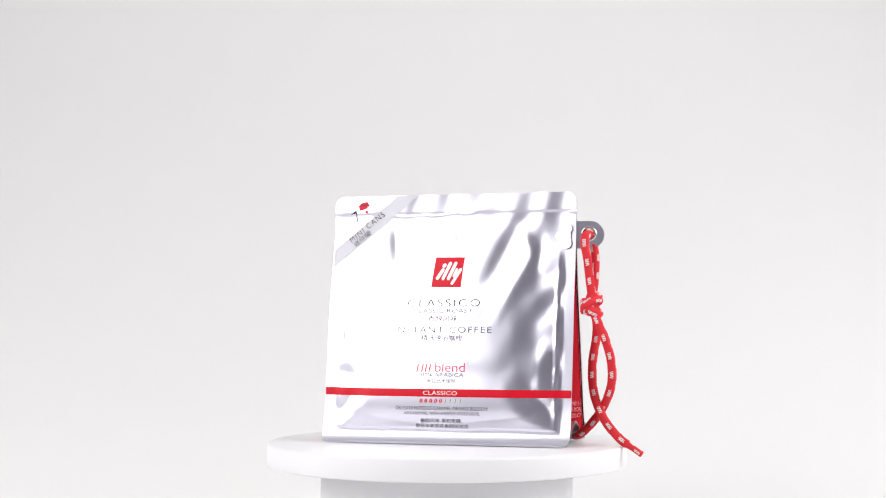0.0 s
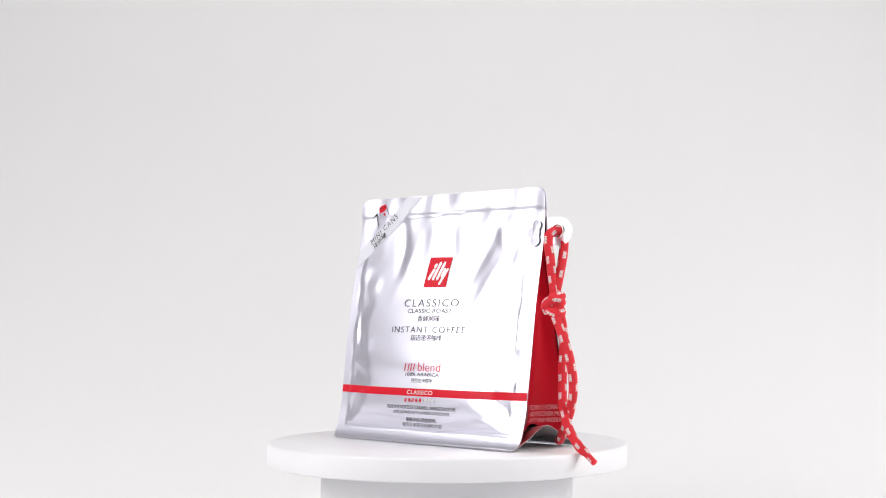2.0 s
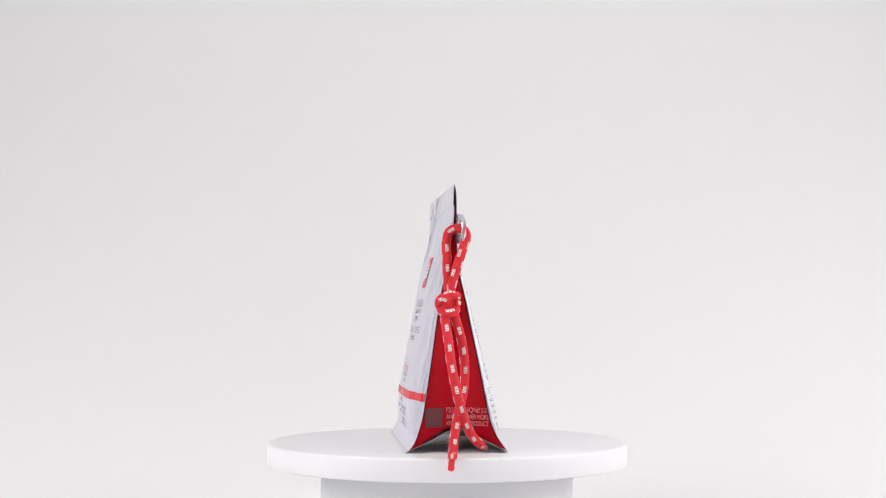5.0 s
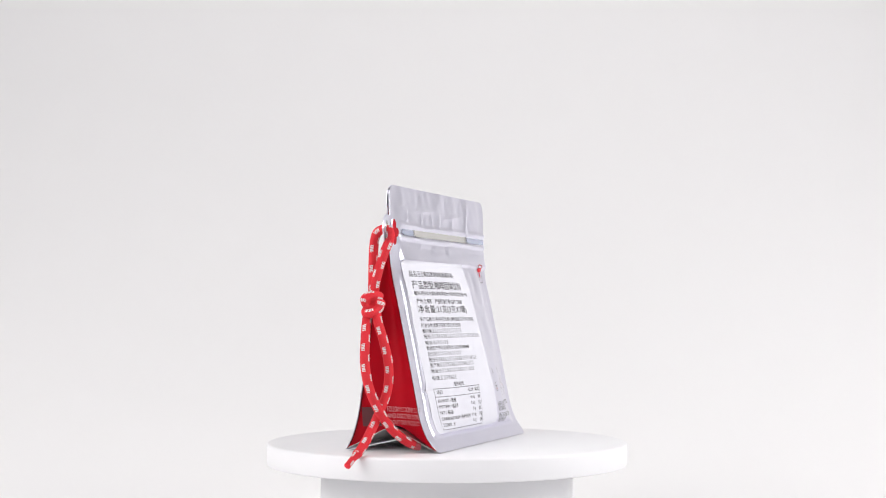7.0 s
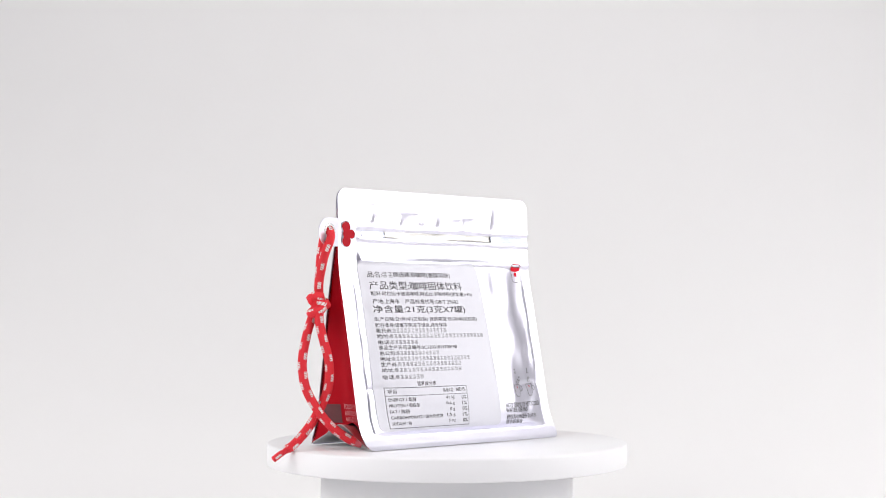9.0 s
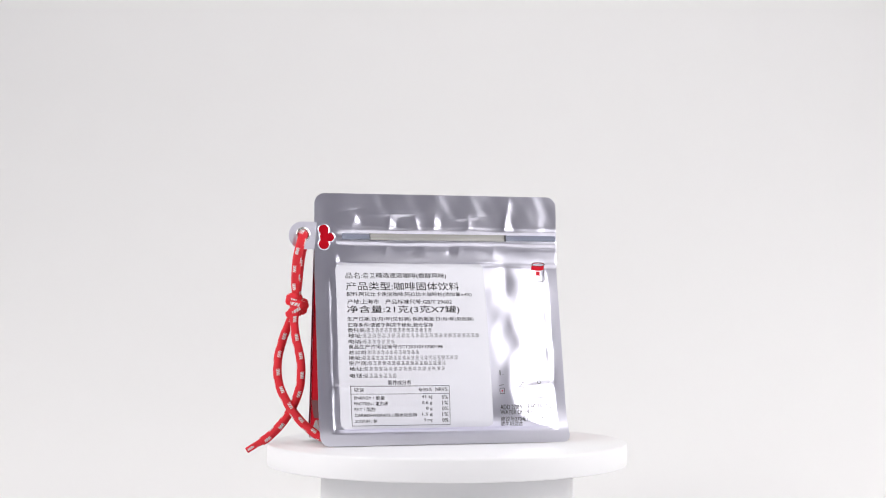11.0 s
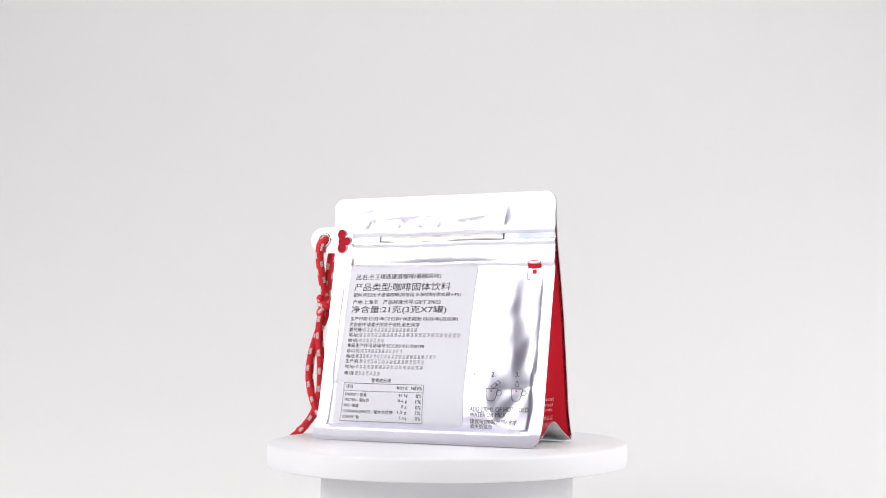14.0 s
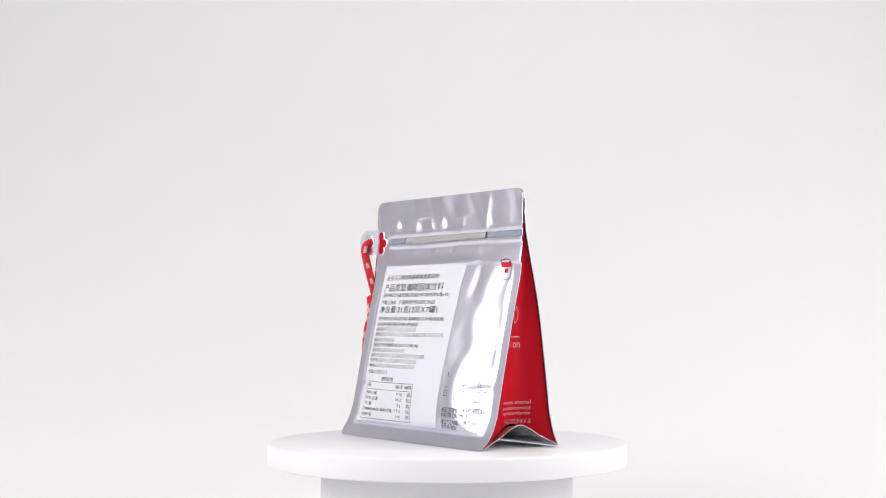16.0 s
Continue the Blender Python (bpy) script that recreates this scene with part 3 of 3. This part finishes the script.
def sticker_at(u, v):
    z = z0 + (z1 - z0) * v
    near = min(z - z0, z1 - z)
    cut = r - math.sqrt(max(0.0, r * r - (r - near) ** 2)) if near < r else 0.0
    x = x0 + cut + (x1 - x0 - 2 * cut) * u
    return lay("back", x / 1000, z / 1000, 0.0003 + 0.0001 * math.sin(u * 8) * math.sin(v * 9))


sticker = part("sticker", sheet(sticker_at, 60, 80, (0, -0.00022, 0)), STICKER, pouch, "white paper ingredients sticker with black print")
LINES = (
    (["品名:", 2, "精选速溶咖啡(香醇风味)"], (63.8, 102.9, 0.7, 98.8)),
    (["产品类型:咖啡固体饮料"], (63.9, 97.3, -7.4, 91.6)),
    (["配料:阿拉比卡速溶咖啡,阿拉比卡咖啡粉(添加量≥4%)"], (63.6, 91.0, -15.2, 87.8)),
    (["产地:上海市　产品标准代号:GB/T 29602"], (63.4, 86.6, -2.0, 83.4)),
    (["净含量:21克(3克X7罐)"], (63.8, 83.0, -6.6, 77.2)),
    (["生产日期:日/月/年(见包装) 保质期至:日/月/年(见包装)"], (63.8, 75.9, -15.3, 72.9)),
    (["贮存条件:请置于阴凉干燥处,避光保存"], (63.7, 72.4, 10.9, 69.4)),
    (["委托商:", 13], (63.8, 69.2, 12.8, 66.3)),
    (["地址:", 22], (63.7, 66.0, -17.0, 63.2)),
    (["电话:", 6], (63.6, 62.3, 35.7, 59.7)),
    (["食品生产许可证编号:SC12031011700198"], (63.8, 59.4, 5.8, 56.5)),
    (["总公司:", 10], (63.7, 55.9, 21.3, 53.3)),
    (["地址:", 19], (63.9, 52.7, -2.4, 50.0)),
    (["生产商:", 15], (63.8, 49.6, 5.2, 46.8)),
    (["地址:", 15], (63.7, 46.1, 5.7, 43.6)),
    (["电话:", 6], (63.6, 42.2, 35.6, 39.4)),
    (["营养成分表"], (41.5, 38.2, 27.0, 35.3)),
)
for pieces, box in LINES:
    inset = 0.06 * (box[1] - box[3])
    line("back", pieces, (box[0], box[1] - inset, box[2], box[3] + inset), BLACK_INK, sticker, 0.0005)
for name, wide, amount, share, z in (("项目", 5.5, "每份3克", "NRV%", 33.6), ("ENERGY / 能量", 17.6, "41 kJ", "0%", 29.0), ("PROTEIN / 蛋白质", 19.5, "0.6 g", "1%", 25.6), ("FAT / 脂肪", 12.1, "0 g", "0%", 22.2), ("CARBOHYDRATE / 碳水化合物", 36.8, "1.5 g", "1%", 18.8), ("SODIUM / 钠", 12.8, "5 mg", "0%", 15.4)):
    write(name, "back", (61.4, z, 61.4 - wide, z - 2.3), BLACK_INK, sticker, 0.0005)
    write(amount, "back", (15.0 + weight(amount) * 2.25, z, 15.0, z - 2.2), BLACK_INK, sticker, 0.0005)
    write(share, "back", (5.3 + weight(share) * 3.3, z, 5.3, z - 2.2), BLACK_INK, sticker, 0.0005)
for box in ((63.3, 11.4, 4.1, 11.65), (63.3, 34.5, 4.1, 34.75), (63.3, 29.9, 4.1, 30.1), (63.3, 11.4, 63.05, 34.75), (4.35, 11.4, 4.1, 34.75)):
    patch("table_rule", "back", box, BLACK_INK, sticker, 0.0005)

# printed drawings and directions beside the sticker
for text, x in (("1.", -28.2), ("2.", -39.2), ("3.", -53.1)):
    write(text, "back", (x, 43.2, x - 2.3, 40.4), DARK_INK, pouch)


def stroke(pts, w, mat, parent, name="drawn_line"):
    bm = bmesh.new()
    for (xa, za), (xb, zb2) in zip(pts, pts[1:]):
        d = Vector((xb - xa, zb2 - za)).normalized()
        n = Vector((-d.y, d.x)) * w / 2
        bm.faces.new([bm.verts.new(lay("back", x / 1000, z / 1000, 0.0003)) for x, z in ((xa + n.x, za + n.y), (xb + n.x, zb2 + n.y), (xb - n.x, zb2 - n.y), (xa - n.x, za - n.y))])
    return part(name, bm, mat, parent, smooth=False)


def ring(cx, cz, rx, rz, n=14, a0=0.0, a1=360.0):
    return [(cx + rx * math.cos(radians(a0 + (a1 - a0) * k / n)), cz + rz * math.sin(radians(a0 + (a1 - a0) * k / n))) for k in range(n + 1)]


box_icon = stroke(((-27.6, 29.4), (-30.4, 29.4), (-30.4, 32.6), (-27.6, 32.6), (-27.6, 29.4)), 0.25, DARK_INK, pouch, "drawn_box")
shape("drawn_seal", "back", ((-28.6, 30.6), (-28.6, 31.4), (-29.4, 31.4), (-29.4, 30.6)), RED_INK, box_icon)
stroke(((-27.4, 34.2), (-30.2, 34.8)), 0.25, DARK_INK, box_icon)
for cx in (-40.0, -54.4):
    cup = stroke(((cx + 3.2, 33.4), (cx + 2.6, 28.6), (cx + 1.6, 26.4), (cx - 1.8, 26.4), (cx - 2.8, 28.6), (cx - 3.4, 33.4), (cx + 3.2, 33.4)), 0.28, DARK_INK, pouch, "drawn_cup")
    stroke(ring(cx - 4.4, 31.0, 1.5, 1.4), 0.25, DARK_INK, cup)
    shape("drawn_seal", "back", ((cx + 0.5, 31.6), (cx + 0.5, 32.5), (cx - 0.4, 32.5), (cx - 0.4, 31.6)), RED_INK, cup)
stroke(((-39.6, 35.0), (-41.6, 36.8), (-43.0, 35.4), (-41.0, 33.8), (-39.6, 35.0)), 0.25, DARK_INK, pouch, "drawn_box")
stroke(((-42.0, 37.0), (-43.6, 38.4), (-45.0, 37.0), (-43.4, 35.6), (-42.0, 37.0)), 0.25, DARK_INK, pouch, "drawn_box")
stroke([(-54.4, 38.2), (-53.4, 36.2)] + ring(-54.4, 35.6, 1.1, 1.0, 8, 0, -180) + [(-54.4, 38.2)], 0.25, DARK_INK, pouch, "drawn_drop")
write("ADD 270ML OF HOT/COLD", "back", (-27.4, 22.7, -62.3, 19.9), DARK_INK, pouch)
write("WATER OR MILK", "back", (-27.4, 19.6, -49.5, 16.9), DARK_INK, pouch)
write("建议与270毫升热/冷水", "back", (-27.6, 15.7, -56.6, 12.7), DARK_INK, pouch)
write("或牛奶混合", "back", (-27.6, 12.6, -41.7, 9.9), DARK_INK, pouch)
can_back = stroke(ring(-58.9, 108.6, 4.3, 1.2), 0.35, DARK_INK, pouch, "printed_can")
shape("can_lid", "back", [(-54.6, 108.6)] + ring(-58.9, 108.9, 4.2, 1.1, 10, 0, 180) + [(-63.1, 105.4)] + ring(-58.9, 105.6, 4.2, 0.9, 8, 180, 360), RED_INK, can_back)
stroke([(-54.7, 105.4), (-54.7, 99.0)] + ring(-58.9, 98.8, 4.2, 1.0, 10, 0, -180) + [(-63.1, 105.4)], 0.3, DARK_INK, can_back)
shape("can_badge", "back", ((-57.6, 101.6), (-57.6, 104.2), (-60.2, 104.2), (-60.2, 101.6)), RED_INK, can_back)

# zip strips on the back
for box, mat, label in (((65.4, 123.2, 48.3, 126.6), ZIP, "bluish clear zip strip"), ((48.0, 122.8, -37.8, 126.8), ZIP_PALE, "pale zip pull strip"), ((-38.6, 123.2, -70.9, 126.6), ZIP, "bluish clear zip strip")):
    patch("zip_strip", "back", box, mat, pouch, 0.0004, label, cell=0.0012)
patch("zip_notch", "back", (-37.4, 122.8, -38.5, 126.8), BLACK_INK, pouch, 0.0005)
patch("zip_notch", "back", (48.4, 122.8, 47.9, 126.8), BLACK_INK, pouch, 0.0005)

# red gussets: lines of pale print
patch("printed_code", "right", (-20.0, 13.6, -9.8, 24.6), CODE_INK, gusset_r, 0.0003, "muted printed square without detail")
line("right", ["FOLLOW ", 2.4, " ON ", 3.4], (-7.6, 24.9, 16.4, 21.9), PINK_INK, gusset_r, 0.0003)
line("right", ["AND DISCOVER MORE"], (-7.6, 21.0, 16.0, 18.2), PINK_INK, gusset_r, 0.0003)
line("right", ["ABOUT OUR PRODUCT"], (-7.6, 17.2, 16.0, 14.6), PINK_INK, gusset_r, 0.0003)
mark = shape("printed_mark", "left", ring(-0.4, 77.0, 3.2, 5.0, 20)[:-1], PINK_INK, gusset_l, 0.0004, "plain pale round mark")
shape("mark_centre", "left", ring(-0.4, 77.0, 2.6, 4.3, 20)[:-1], RED_FILM, mark, 0.0005)
patch("printed_rule", "left", (5.6, 64.0, -5.0, 64.6), PINK_INK, gusset_l, 0.0003)
line("left", [3], (6.0, 61.2, 0.8, 58.0), PINK_INK, gusset_l, 0.0003)
write("on", "left", (0.2, 61.0, -5.4, 58.0), PINK_INK, gusset_l, 0.0003)
line("left", ["meets social"], (8.0, 27.4, -13.7, 25.2), PINK_INK, gusset_l, 0.0003)
line("left", ["environmental"], (8.0, 24.0, -13.6, 21.9), PINK_INK, gusset_l, 0.0003)
line("left", ["high-standards"], (8.0, 20.8, -13.6, 18.4), PINK_INK, gusset_l, 0.0003)
line("left", [8], (5.0, 16.4, -14.3, 13.6), PINK_INK, gusset_l, 0.0003)


# ---- hang tab with its eyelet and the three-lobed cut ----
def lobes(grow=0.0):
    """A three-lobed outline about the cut's middle, in mm."""
    out = []
    for k in range(60):
        a = 2 * math.pi * k / 60
        d = (math.cos(a), math.sin(a))
        far = 0.0
        for cx, cz, r_ in ((0.9, 4.3, 2.5), (0.7, -4.4, 2.6), (-2.9, -0.1, 2.1), (0.2, 0.0, 2.5)):
            r_ += grow
            along = cx * d[0] + cz * d[1]
            inside = r_ * r_ - (cx * cx + cz * cz - along * along)
            if inside > 0:
                far = max(far, along + math.sqrt(inside))
        out.append((75.8 + far * d[0], 124.4 + far * d[1]))
    return out


TAB_Y = -0.0032


def tab_y(x):
    """The tab bends back from the pouch's edge."""
    return TAB_Y + (x - 0.0790) * 0.20


bm = bmesh.new()
outline = [(78.0, 125.0), (78.0, 133.4), (80.0, 133.4), (89.4, 133.4)] + [(90.0 + 8.3 * math.cos(radians(a)), 125.1 + 8.3 * math.sin(radians(a))) for a in range(80, -81, -10)] + [(89.4, 116.8), (80.0, 116.8), (78.0, 116.8)]
hole = [(89.3 + 3.3 * math.cos(math.atan2(z - 125.6, x - 89.3)), 125.6 + 3.3 * math.sin(math.atan2(z - 125.6, x - 89.3))) for x, z in outline]
n = len(outline)
grid = [[[bm.verts.new((x / 1000, tab_y(x / 1000) + dy, z / 1000)) for x, z in ring_] for ring_ in (outline, hole)] for dy in (-0.0003, 0.0003)]
for k in range(n):
    j = (k + 1) % n
    for s in (0, 1):
        bm.faces.new((grid[s][0][k], grid[s][0][j], grid[s][1][j], grid[s][1][k]))
    for e in (0, 1):
        bm.faces.new((grid[0][e][k], grid[0][e][j], grid[1][e][j], grid[1][e][k]))
tab = part("hang_tab", bm, FOIL, pouch, "rounded silver hanging tab", smooth=False)


def torus(cx, cy, cz, big, small, flat=1.0):
    b = bmesh.new()
    rings = []
    for i in range(36):
        a = 2 * math.pi * i / 36
        rings.append([b.verts.new((cx + (big + small * math.cos(t)) * math.cos(a), cy + small * flat * math.sin(t), cz + (big + small * math.cos(t)) * math.sin(a))) for t in (2 * math.pi * k / 10 for k in range(10))])
    for i in range(36):
        for k in range(10):
            b.faces.new((rings[i][k], rings[(i + 1) % 36][k], rings[(i + 1) % 36][(k + 1) % 10], rings[i][(k + 1) % 10]))
    return b


eye = torus(0.0893, tab_y(0.0893), 0.1256, 0.0037, 0.0010, 0.9)
for v in eye.verts:
    v.co.y += (v.co.x - 0.0893) * 0.20
part("eyelet", eye, STEEL, tab, "nickel eyelet")


def ring_strip(name, side, outer, inner, mat, parent, lift, label=""):
    b = bmesh.new()
    a = [b.verts.new(lay(side, x / 1000, z / 1000, lift)) for x, z in outer]
    c = [b.verts.new(lay(side, x / 1000, z / 1000, lift + 0.0004)) for x, z in inner]
    for k in range(len(a)):
        j = (k + 1) % len(a)
        b.faces.new((a[k], a[j], c[j], c[k]))
    return part(name, b, mat, parent, label)


cut = shape("die_cut", "back", lobes(0.6), RED_FILM, pouch, 0.0004, "three-lobed cut showing red film")
ring_strip("cut_rim", "back", lobes(1.25), lobes(0.55), FOIL, cut, 0.0003, "raised pale rim")
bm = bmesh.new()
inner, outer = lobes(0.55), lobes(0.9)
rings = [[bm.verts.new(lay("front", x / 1000, z / 1000, lift + max(0.0, x - 69.0) * 0.00010)) for x, z in pts] for pts, lift in ((outer, 0.00014), (inner, 0.00024))]
for k in range(len(inner)):
    j = (k + 1) % len(inner)
    bm.faces.new((rings[0][k], rings[0][j], rings[1][j], rings[1][k]))
bm.faces.new(rings[1])
part("die_cut", bm, FOIL, pouch, "three-lobed embossed silver patch", smooth=False)

# ---- the cord tied through the eyelet ----
cord = empty("lanyard_cord", "red braided cord with white flecks, knotted through the eyelet", "cord")
R_C = 0.00265
mm = lambda pts: [Vector(p) / 1000 for p in pts]
loop = smooth_line(mm([(92.0, -7.5, 84), (92.0, -8.2, 90), (91.2, -8.6, 97), (89.8, -9.0, 110), (88.4, -9.0, 118), (88.2, -7.4, 123.2), (88.8, -3.2, 125.2), (89.8, 0.2, 124.6), (91.2, 1.8, 120), (93.0, -1.4, 110.4), (93.2, -5.6, 97), (92.4, -7.0, 90), (91.6, -7.4, 84)]), 9)
part("loop", tube(loop, R_C), CORD, cord)
tail_a = smooth_line(mm([(92.4, -9.6, 81), (95.2, -10.4, 74.5), (99.9, -9.2, 63.3), (103.4, -7.8, 49.9), (103.2, -5.2, 36.5), (98.6, -1.6, 24.5), (91.2, 2.8, 13.8), (84.0, 8.0, 7.0), (79.6, 11.6, 4.2)]), 9)
tail_b = smooth_line(mm([(92.6, -6.0, 81), (94.2, -4.2, 73.5), (93.4, -1.2, 63), (90.8, 0.8, 49.5), (90.8, 0.4, 36), (93.8, -2.6, 24.4), (100.5, -5.6, 12.4), (108.6, -7.4, 3.8), (113.0, -8.2, 0.9)]), 9)
ta = part("tail", tube(tail_a, R_C), CORD, cord)
tb = part("tail", tube(tail_b, R_C), CORD, cord)
part("tip", tube(smooth_line(mm([(79.8, 11.4, 4.3), (78.6, 12.6, 3.4), (77.0, 14.0, 3.0)]), 6), lambda s: 0.0024 - 0.0003 * s), TIP, ta, "melted cord end")
part("tip", tube(smooth_line(mm([(112.8, -8.1, 1.0), (117.0, -9.0, -1.6), (121.6, -9.8, -4.6)]), 8), lambda s: 0.0023 - 0.0005 * min(1, 3 * s)), CORD, tb, "melted cord end")


def wrap(cx, cy, cz, big, rise, turns, lean, a0, flat=1.0):
    pts = []
    for k in range(int(26 * turns) + 1):
        a = radians(a0) + 2 * math.pi * k / 26
        s = k / (26 * turns) - 0.5
        pts.append(Vector((cx + big * math.cos(a), cy + flat * big * math.sin(a), cz + rise * s + lean * math.cos(a))) / 1000)
    return pts


part("knot", tube(wrap(91.6, -7.9, 85.0, 4.3, 4.0, 1.15, 1.6, 40, 0.95), R_C), CORD, cord, "tight overhand knot")
part("knot", tube(wrap(92.0, -8.2, 80.6, 4.3, 3.4, 1.1, -2.6, 190, 0.9), R_C), CORD, cord, "tight overhand knot")
part("knot", tube(smooth_line(mm([(88.0, -9.5, 79.0), (89.0, -12.6, 82.0), (92.0, -13.0, 84.6), (95.4, -11.0, 86.4), (96.4, -7.4, 85.0)]), 8), R_C), CORD, cord, "tight overhand knot")
part("knot", tube(smooth_line(mm([(92.0, -7.8, 89.5), (92.2, -8.0, 86), (92.2, -8.2, 81), (92.6, -8.2, 76.5)]), 6), lambda s: 0.0030 + 0.0012 * math.sin(math.pi * s)), CORD, cord, "tight overhand knot")


# ---- what moves: plate, pouch and cord turn together ----
def motions():
    times = [0.5 * k for k in range(33)]
    for thing in (pouch, cord):
        walk(thing, [(t, pose(0, 0, 0.0004, 0, 0, YAW_0 + YAW_RATE * t)) for t in times])
    walk(plate, [(t, pose(0, 0, -FLOOR_Z, 0, 0, YAW_0 + YAW_RATE * t)) for t in times])


YAW_0, YAW_RATE = -16.25, -13.618
motions()
